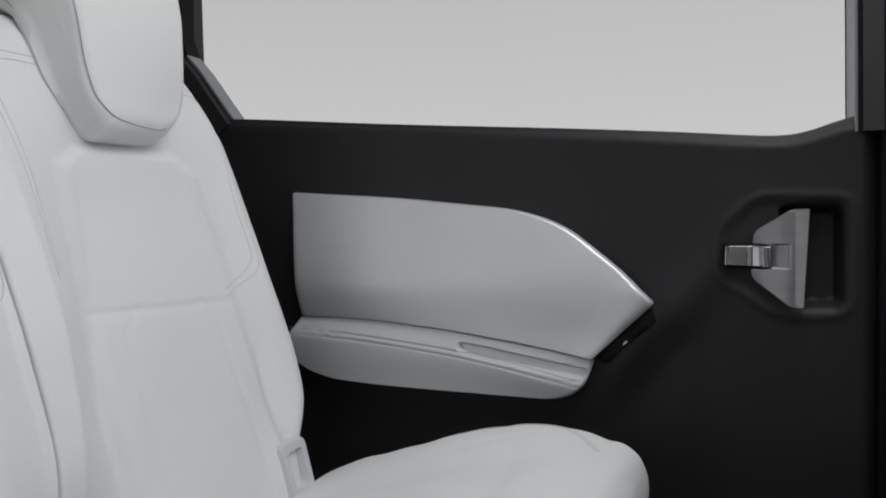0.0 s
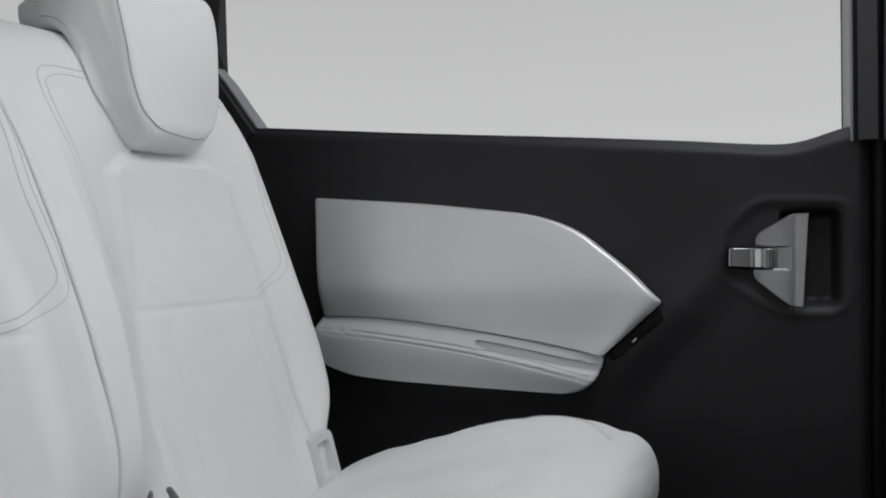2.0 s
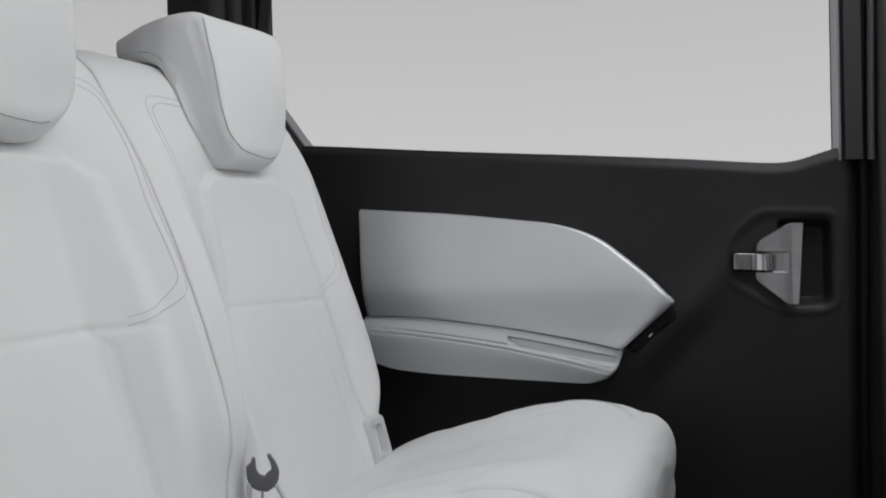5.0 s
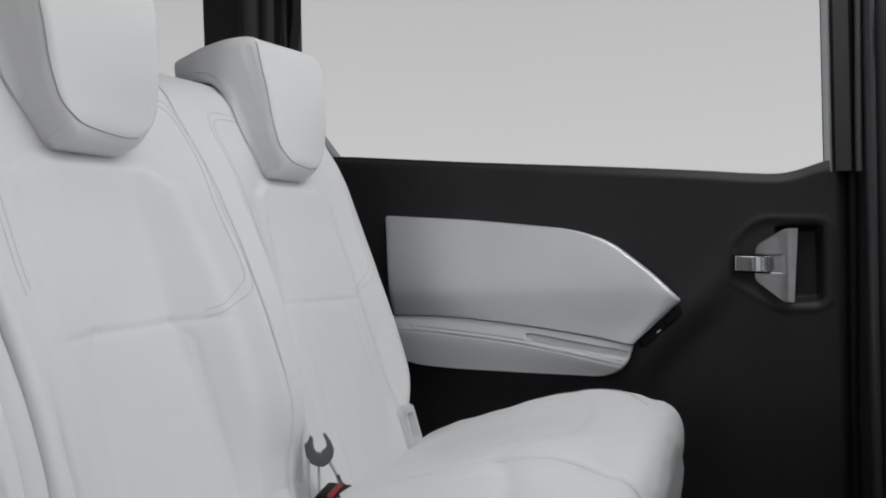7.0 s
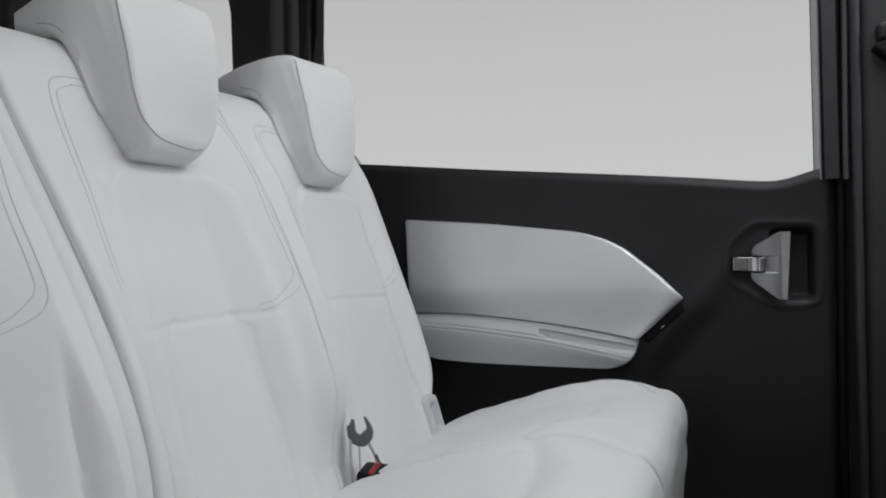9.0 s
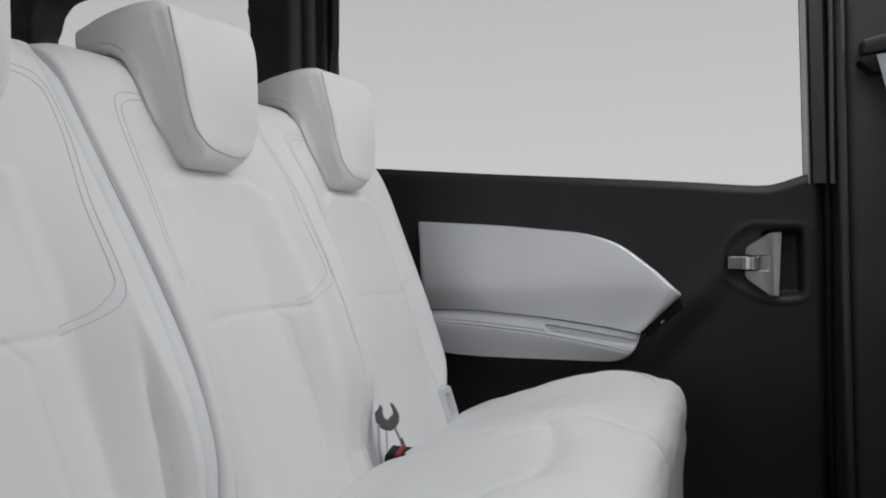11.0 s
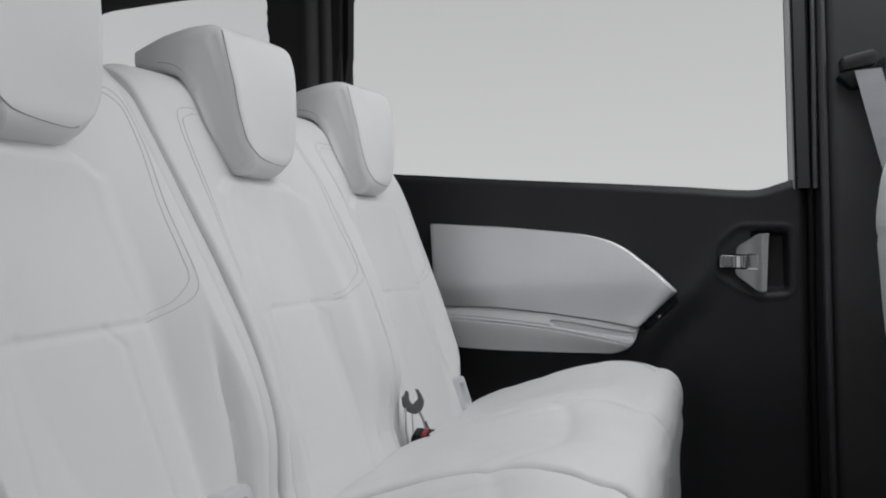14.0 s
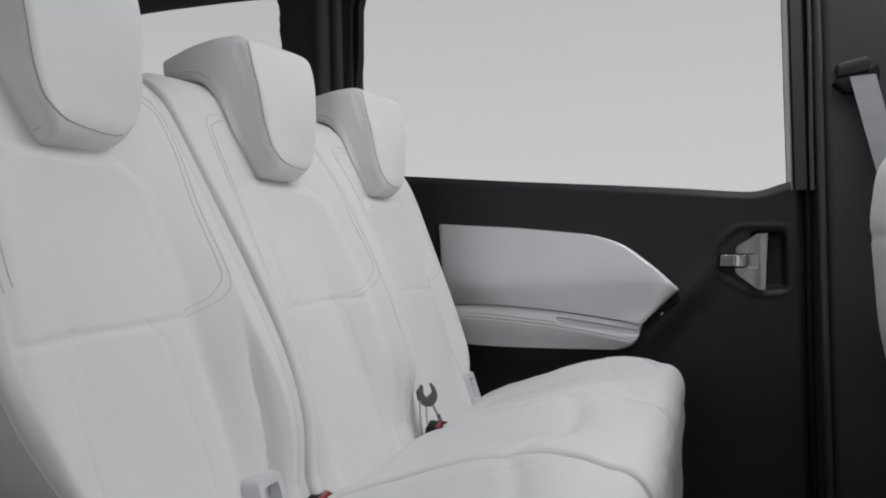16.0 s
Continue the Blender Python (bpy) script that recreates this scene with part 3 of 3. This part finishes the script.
def resample(points, n, loop=False):
    pts = [Vector(p) for p in points]
    if loop:
        pts.append(pts[0])
    # Catmull-Rom through the points, then even steps
    fine = []
    m = len(pts)
    for i in range(m - 1):
        a, b = pts[i], pts[i + 1]
        p = pts[i - 1] if i else (pts[-2] if loop else a)
        q = pts[i + 2] if i + 2 < m else (pts[1] if loop else b)
        for k in range(8):
            u = k / 8
            fine.append(0.5 * (2 * a + (b - p) * u + (2 * p - 5 * a + 4 * b - q) * u**2 + (3 * a - p - 3 * b + q) * u**3))
    fine.append(pts[-1])
    length = [0.0]
    for a, b in zip(fine, fine[1:]):
        length.append(length[-1] + (b - a).length)
    out, j = [], 0
    for k in range(n):
        want = length[-1] * k / (n if loop else n - 1)
        while j < len(length) - 2 and length[j + 1] < want:
            j += 1
        out.append(fine[j].lerp(fine[j + 1], (want - length[j]) / max(1e-9, length[j + 1] - length[j])))
    return out


def headrest_mesh(c, dx):
    """A padded boomerang profile pulled across, with rolled rims and slightly winged side panels."""
    ring = resample(HEAD_FRONT, 64) + resample(HEAD_BACK, 64)
    n = len(ring)
    normals = []
    for i in range(n):
        d = (ring[(i + 1) % n] - ring[i - 1]).normalized()
        normals.append(Vector((d[1], -d[0])))
    area = sum(ring[i][0] * ring[(i + 1) % n][1] - ring[(i + 1) % n][0] * ring[i][1] for i in range(n))
    if area < 0:
        normals = [-v for v in normals]
    rim = HEAD_RIM

    def point(p, q, y):
        """Place of a profile point q, drawn in from p, at y across."""
        half = head_half(*p)
        z = q[1] - (0.010 * smooth(0.70, 1.0, y / half) ** 2 + 0.004 * smooth(0.75, 1.0, -y / half) ** 2) * smooth(0.985, 1.02, p[1])
        z += 0.016 * smooth(0.2, 1.0, y / half) ** 2 * smooth(0.875, 0.82, p[1])
        return q[0] + head_bulge(p[0], y, p[1]) + dx, c + y, z

    ends = [0.0, 0.25, 0.5, 0.7, 0.86, 0.95, 1.0]
    stations = [(-1, e) for e in ends] + [(-1 + k / 20, 1.0) for k in range(1, 40)] + [(1, e) for e in reversed(ends)]
    bm = bmesh.new()
    loops, caps = [], []
    for s, e in stations:
        loop, drawn = [], []
        for p, v in zip(ring, normals):
            half = head_half(*p)
            inset = rim * (1 - math.sin(e * math.pi / 2)) if abs(s) == 1 else 0.0
            y = s * (half - rim) if abs(s) < 1 else s * (half - rim + rim * math.cos(e * math.pi / 2))
            q = p - v * inset
            loop.append(bm.verts.new(point(p, q, y)))
            drawn.append((p, q))
        loops.append(loop)
        if abs(s) == 1 and e == 0.0:
            caps.append((s, loop, drawn))
    for a, b in zip(loops, loops[1:]):
        for j in range(n):
            bm.faces.new((a[j], a[(j + 1) % n], b[(j + 1) % n], b[j]))
    for s, loop, drawn in caps:
        strips = []
        for i in range(n // 2):
            (p0, q0), (p1, q1) = drawn[i], drawn[n - 1 - i]
            inner = [bm.verts.new(point(p0.lerp(p1, k / 8), q0.lerp(q1, k / 8), s * head_half(*q0.lerp(q1, k / 8)))) for k in range(1, 8)]
            strips.append([loop[i]] + inner + [loop[n - 1 - i]])
        for a, b in zip(strips, strips[1:]):
            for k in range(8):
                bm.faces.new((a[k], a[k + 1], b[k + 1], b[k]))
        for edge in (strips[0], strips[-1]):
            bm.faces.new(edge)
    return bm


def headrest_front(y, z):
    """x of the headrest's front face, rolled back at its sides."""
    x = curve_at([(q[1], q[0]) for q in reversed(HEAD_FRONT[7:16])], z)
    g = min(HEAD_RIM, max(0.0, head_half(x, z) - abs(y)))
    roll = HEAD_RIM - math.sqrt(HEAD_RIM**2 - (HEAD_RIM - g) ** 2)
    return x + head_bulge(x, y, z) - roll


def headrest_seam(c, dx):
    """The piping that runs down one side of the front face, along its bottom and up the other side."""
    half = [(-0.0735, 1.0265), (-0.0745, 1.015), (-0.0745, 0.99), (-0.0745, 0.95), (-0.0745, 0.90), (-0.0715, 0.872), (-0.066, 0.855), (-0.055, 0.8425), (-0.042, 0.837), (-0.020, 0.834), (0.0, 0.8325)]
    line = half + [(0.018, 0.832), (0.030, 0.8325), (0.038, 0.835)]
    return tube([(headrest_front(p[0], p[1]) + 0.0006 + dx, c + p[0], p[1] - 0.004 * smooth(1.01, 1.03, p[1])) for p in resample(line, 150)], 0.0007, 6)


def headrest_lip(c, sgn, dx):
    """Seam along the rolled lip where the side panel meets the underside."""
    line = resample(HEAD_BACK[2:-1], 50)
    pts = []
    for i, q in enumerate(line):
        d = (line[min(i + 1, 49)] - line[max(i - 1, 0)]).normalized()
        n = Vector((-d[1], d[0]))
        if n[1] < 0:
            n = -n
        r = q + n * (0.0145 - 0.004 * smooth(30, 0, i))
        pts.append((r[0] + dx, c + sgn * (head_half(*r) - 0.0002), r[1]))
    return tube(pts, 0.0007, 6)


CUSH = [(0.07, 0.300), (0.125, 0.325), (0.150, 0.350), (0.175, 0.3735), (0.272, 0.410), (0.377, 0.4445), (0.43, 0.457), (0.48, 0.463), (0.52, 0.460), (0.555, 0.449)]


def cushion_top(x, y, s):
    """Height of the cushion: bolstered at its sides, sunk a little where one sits, with seams and drawn creases."""
    l, r = s["cushion_left"], s["cushion_right"]
    c = (l + r) / 2
    drop = 0.0
    for gap, rad in ((max(0.0, y - l), s["roll_l"]), (max(0.0, r - y), s["roll_r"])):
        g = min(gap, rad)
        drop += rad * 0.8 * (1 - math.sqrt(max(0.0, 1 - ((rad - g) / rad) ** 2)))
    sink = 0.016 * (1 - smooth(0.05, 0.16, abs(y - c)))
    z = curve_at(CUSH, x) - s["cushion_low"] - drop - sink * smooth(0.1, 0.25, x) * smooth(0.56, 0.46, x)
    z += 0.005 * math.sin(math.pi * min(1, max(0, (y - l) / (r - l)))) * smooth(0.4, 0.5, x)
    z -= 0.0034 * bump_at(x - 0.475 + 1.5 * (y - c) ** 2, 0, 0.012) * s["crease"]
    z -= 0.0030 * bump_at((y - c) - 0.13 - 0.25 * (x - 0.43), 0, 0.004) * bump_at(x, 0.43, 0.05) * s["crease"]
    z += 0.0030 * noise.noise(Vector((x * 11, y * 9, s["seed"]))) + 0.0013 * noise.noise(Vector((x * 30, y * 22, s["seed"])))
    return z + 0.0018 * math.sin(60 * (x + 0.5 * y)) * bump_at(x, 0.30, 0.10) * bump_at(y - c, -0.02, 0.10)


def cushion_mesh(s):
    """Seat pad: wedge that rises to the front, rolled over at the front edge."""
    l, r = s["cushion_left"], s["cushion_right"]
    rows = []
    ny = 90
    for i in range(ny + 1):
        q = 0.5 - 0.5 * math.cos(math.pi * i / ny)
        y = l + (r - l) * q
        row = []
        pull = 0.008 * smooth(0.05, 0.0, r - y) + 0.004 * smooth(0.04, 0.0, y - l)
        for k in range(90):
            x = 0.07 + 0.485 * k / 89
            row.append((x - pull * smooth(0.4, 0.55, x), y, cushion_top(x, y, s)))
        x0, z0 = row[-1][0], row[-1][2]
        for k in range(1, 15):
            a = k / 14 * math.pi / 2
            row.append((x0 + 0.043 * math.sin(a) ** 0.8 + 0.0025 * math.sin(a) * noise.noise(Vector((a * 3, y * 16, 2))), y, z0 - 0.050 * (1 - math.cos(a))))
        x1, z1 = row[-1][0], row[-1][2]
        for k in range(1, 13):
            zz = z1 - 0.20 * k / 12
            row.append((x1 - 0.010 * smooth(z1, z1 - 0.17, zz) - 0.004 * bump_at(zz, z1 - 0.030, 0.006) + 0.0035 * noise.noise(Vector((zz * 16, y * 14, 5))), y, zz))
        row.append((0.07, y, 0.17))
        rows.append(row)
    return sheet(rows, loop=True)


def rear_seat(s):
    seat = base("rear_seat", (0.25, s["centre"], 0.05), s["label"], "car seat", "rear bench seats")
    c = s["centre"]
    back = part("backrest", backrest_mesh(s), LEATHER, seat, "white leather backrest with padded panel")
    for off, sides in ((0.0, (-1, 1)), (0.0085, (-1, 1))):
        for sg in sides:
            w = s["stitch_l"] if sg < 0 else s["stitch_r"]
            line = [(sg * 0.03, 0.904 - off), (sg * 0.10, 0.904 - off), (sg * (w - 0.026 - off), 0.903 - off), (sg * (w - 0.008 - off), 0.896 - off), (sg * (w - off), 0.876), (sg * (w + 0.002 - off), 0.83), (sg * (w - 0.003 - off), 0.76), (sg * (w - off), 0.69), (sg * (w - 0.001 - off), 0.662 + 0.6 * off), (sg * (w - 0.012 - off), 0.645 + off), (sg * (w - 0.040), 0.630 + off), (sg * (w - 0.070), 0.620 + off)]
            if sg < 0:
                line = line[:9]
            surface_line([(c + y, z) for y, z in line], s, 0.0001, 0.00065, PALE_THREAD, "stitching", back)
    if s["welt"]:
        rows = []
        for z in np.linspace(0.34, 0.950, 70):
            x = 0.289 - RECLINE * z + curve_at(JOINT_12, z) - 0.004 - 0.022 * smooth(0.88, 0.95, z) ** 2
            y1, y0 = s["left"] + 0.003 - split_lean(z), s["left"] - 0.026 - split_lean(z)
            rows.append([(x - 0.06, y1, z), (x - 0.004, y1, z), (x, y1 - 0.006, z), (x + 0.001, (y0 + y1) / 2, z), (x, y0 + 0.006, z), (x - 0.004, y0, z), (x - 0.06, y0, z)])
        part("side_welt", sheet(rows, loop=True), SIDE_LEATHER, back, "padded pale welt along the bench split")
    hc, dx = s["head"]
    head = part("headrest", headrest_mesh(hc, dx), LEATHER, seat, "white leather winged headrest")
    part("piping", headrest_seam(hc, dx), THREAD, head)
    for sg in (-1, 1):
        part("seam", headrest_lip(hc, sg, dx), THREAD, head)
        part("post", tube([(-0.085, hc + sg * 0.05, 0.90), (-0.085, hc + sg * 0.05, 0.975)], 0.007, 10), CHROME, seat)
    cush = part("cushion", cushion_mesh(s), LEATHER, seat, "white leather seat cushion rising towards the front")
    if s["outer"] > 0:
        for off in (0.036, 0.043):
            line = [(x, s["cushion_right"] - off - 0.05 * smooth(0.47, 0.56, x) ** 2) for x in np.linspace(0.36, 0.55, 40)]
            part("stitching", tube([(x, y, cushion_top(x, y, s) + 0.0003) for x, y in line], 0.00065, 5), PALE_THREAD, cush)
    # child-seat anchor frame at the foot of the backrest
    for dy in s["anchors"]:
        anchor(seat, dy)
    part("seat_frame", box(0.08, 0.54, s["left"] + 0.03, s["cushion_right"] - 0.05, 0.05, 0.21, 0.01), TRIM, seat, "black seat frame")
    settle(seat)
    return seat


def anchor(seat, y0):
    """Pale frame round an upright slot."""
    ring_o = rounded([(-0.022, 0.033), (0.029, 0.034), (0.020, -0.036), (-0.029, -0.034)], 0.009, 0.003)
    ring_i = [(0.56 * p[0], 0.66 * p[1]) for p in ring_o]
    tilt = lambda y, z, d: (0.156 - 0.36 * z + d, y0 + y, 0.394 + z)
    rows = [[tilt(*p, -0.03) for p in ring_o], [tilt(*p, 0.004) for p in ring_o], [tilt(p[0] * 0.95, p[1] * 0.97, 0.007) for p in ring_o], [tilt(p[0] * 1.08, p[1] * 1.04, 0.007) for p in ring_i],
            [tilt(*p, 0.003) for p in ring_i], [tilt(*p, -0.022) for p in ring_i], [tilt(p[0] * 0.1, p[1] * 0.1, -0.022) for p in ring_i]]
    part("anchor_frame", sheet(rows, loop=True), PALE_PLASTIC, seat, "pale grey child-seat anchor frame")


rear_seat(dict(head=(-0.347, 0.0), centre=-0.347, left=-0.5725, right=-0.138, outer=1, cushion_left=-0.553, cushion_right=-0.128, cushion_low=0, roll_l=0.012, roll_r=0.045, crease=0.6, anchors=(-0.227,), seed=1.0, joint_l=JOINT_23, joint_r=None, welt=0, stitch_l=0.166, stitch_r=0.170, tilt=-0.03, fold_l=0, fold_r=0, round_l=0.005, round_r=0.034,
               label="white leather outer rear seat beside the closed door"))
rear_seat(dict(head=(-0.729, 0.0), centre=-0.737, left=-0.908, right=-0.5735, outer=0, cushion_left=-0.917, cushion_right=-0.557, cushion_low=0, roll_l=0.010, roll_r=0.012, crease=1.0, anchors=(), seed=4.0, joint_l=JOINT_21, joint_r=JOINT_23, welt=1, stitch_l=0.138, stitch_r=0.158, tilt=0.02, fold_l=0.028, fold_r=0, round_l=0.008, round_r=0.005,
               label="white leather middle rear seat between two others"))
rear_seat(dict(head=(-1.117, -0.010), centre=-1.145, left=-1.284, right=-0.930, outer=-1, cushion_left=-1.282, cushion_right=-0.919, cushion_low=0.004, roll_l=0.05, roll_r=0.008, crease=1.0, anchors=(-0.992,), seed=8.0, joint_l=None, joint_r=JOINT_12, welt=0, stitch_l=0.12, stitch_r=0.183, tilt=0.028, fold_l=0, fold_r=0.036, round_l=0.014, round_r=0.008,
               label="white leather outer rear seat beside the open door"))

# ---------- belts and buckles ----------


def prism(outline, y0, y1, at, turn, bevel=0.0015):
    """A flat shape in x-z pulled from y0 to y1, turned about z, set at a place."""
    bm = bmesh.new()
    vs = [bm.verts.new((p[0], y0, p[1])) for p in outline]
    f = bm.faces.new(vs)
    ext = bmesh.ops.extrude_face_region(bm, geom=[f])
    bmesh.ops.translate(bm, verts=[v for v in ext["geom"] if isinstance(v, bmesh.types.BMVert)], vec=(0, y1 - y0, 0))
    if bevel:
        rim = [e for e in bm.edges if e.calc_length() > 0 and len(e.link_faces) == 2 and abs(e.verts[0].co.y - e.verts[1].co.y) < 1e-6]
        bmesh.ops.bevel(bm, geom=rim, offset=bevel, segments=2, profile=0.5, affect="EDGES")
    bmesh.ops.transform(bm, matrix=pose(*at, 0, 0, turn), verts=bm.verts)
    return bm


guide = base("belt_guide", (0.171, -0.527, 0.35), "dark grey plastic belt guide hook on pale straps", "belt guide")
jaw = [(-31, 5), (-32, 20), (-24, 27), (-18, 41), (-13, 37), (-12, 15), (-6, 2), (5, -3), (11, 5), (17, 8), (19, 15), (16, 28), (10, 43), (17, 43), (28, 25), (34, 7), (32, -10), (23, -25), (9, -33), (-9, -29), (-21, -21), (-29, -7)]
part("hook", prism([(0.00056 * x, 0.00054 * z) for x, z in jaw], -0.006, 0.006, (0.178, -0.544, 0.4376), 38), GREY_PLASTIC, guide, "dark grey open-jawed plastic hook")
part("strap", tube([(0.170, -0.557, 0.432), (0.172, -0.560, 0.400), (0.178, -0.562, 0.340)], 0.0052, 8, 0.35), STRAP, guide)
part("strap", tube([(0.176, -0.542, 0.420), (0.178, -0.545, 0.395), (0.182, -0.548, 0.345)], 0.0030, 8, 0.4), STRAP, guide)
clip = part("clip", tube([(0.180, -0.521, 0.420), (0.186, -0.513, 0.400), (0.191, -0.507, 0.372)], 0.0062, 10, 0.4), PALE_PLASTIC, guide, "pale plastic clip")
part("slot", tube([(0.189, -0.517, 0.402), (0.1935, -0.511, 0.384)], 0.0022, 6), GREY_PLASTIC, clip)
settle(guide)


def buckle(at, turn, tilt, label):
    b = base("seat_belt_buckle", at, label, "belt buckle", "belt buckles")
    m = pose(*at, 0, tilt, turn)
    for nm, bm, mat in (("housing", box(-0.018, 0.020, -0.029, 0.029, -0.03, 0.016, 0.005, 3), RUBBER), ("release_button", box(-0.002, 0.006, -0.027, 0.027, 0.009, 0.0178, 0.0012, 2), RED), ("stalk", box(-0.010, 0.010, -0.014, 0.014, -0.09, -0.028, 0.003), RUBBER)):
        bmesh.ops.transform(bm, matrix=m, verts=bm.verts)
        part(nm, bm, mat, b)
    return settle(b)


buckle((0.192, -0.534, 0.372), 14, 6, "black belt buckle with red button between cushions")
buckle((0.175, -0.915, 0.362), 14, 6, "black belt buckle with red button in the bench gap")

belt = base("seat_belt", (0.945, -0.03, 0.7), "grey seat belt hanging from its black pillar guide", "seat belt")
part("guide_cap", prism(rounded([(0.908, 1.060), (0.966, 1.071), (0.973, 1.060), (0.967, 1.038), (0.912, 1.033)], 0.006, 0.003), -0.058, -0.01, (0, 0, 0), 0, 0.005), TRIM, belt, "black moulded belt guide")
part("guide_lip", prism(rounded([(0.901, 1.024), (0.912, 1.031), (0.968, 1.037), (0.984, 1.054), (0.987, 1.036), (0.981, 1.010), (0.955, 1.000), (0.927, 0.997)], 0.006, 0.004), -0.054, -0.01, (0, 0, 0), 0, 0.003), RUBBER, belt)
rows = []
for k in range(24):
    u = k / 23
    z = 1.03 - 0.62 * u
    x0, x1 = 0.931 + 0.113 * u, 0.977 + 0.103 * u
    y = -0.058 - 0.10 * u
    rows.append([(x0, y, z), (x1, y - 0.004, z), (x1, y - 0.0025, z), (x0, y + 0.0015, z)])
part("webbing", sheet(rows, loop=True), WEBBING, belt)
settle(belt)

# ---------- front seat ----------
front = base("front_seat", (1.1, -0.36, 0.05), "white leather front seat seen from behind", "car seat")
prof = [(0.30, 0.975), (0.455, 0.951), (0.533, 0.938), (0.648, 0.9315), (0.726, 0.9285), (0.773, 0.9325), (0.805, 0.936), (0.83, 0.944), (0.85, 0.962), (0.862, 0.99), (0.868, 1.03)]
rows = []
for j in range(80):
    z = 0.22 + 0.648 * j / 79
    xb = curve_at(prof, z) - 0.003 * bump_at(z, 0.700, 0.006) * -1
    row = []
    hw = 0.235 - 0.05 * smooth(0.74, 0.87, z)
    for k in range(48):
        a = math.tau * k / 48
        ca, sa = math.cos(a), math.sin(a)
        half = 0.075 - 0.03 * smooth(0.78, 0.868, z)
        row.append((xb + half + half * math.copysign(abs(ca) ** 0.5, ca), -0.37 + hw * math.copysign(abs(sa) ** 0.45, sa), z))
    rows.append(row)
part("backrest", sheet(rows, loop=True), LEATHER, front)
part("cushion", box(1.0, 1.5, -0.60, -0.13, 0.22, 0.40, 0.05, 5), LEATHER, front)
part("seat_base", box(1.02, 1.42, -0.55, -0.18, 0.05, 0.22, 0.02), TRIM, front)
settle(front)
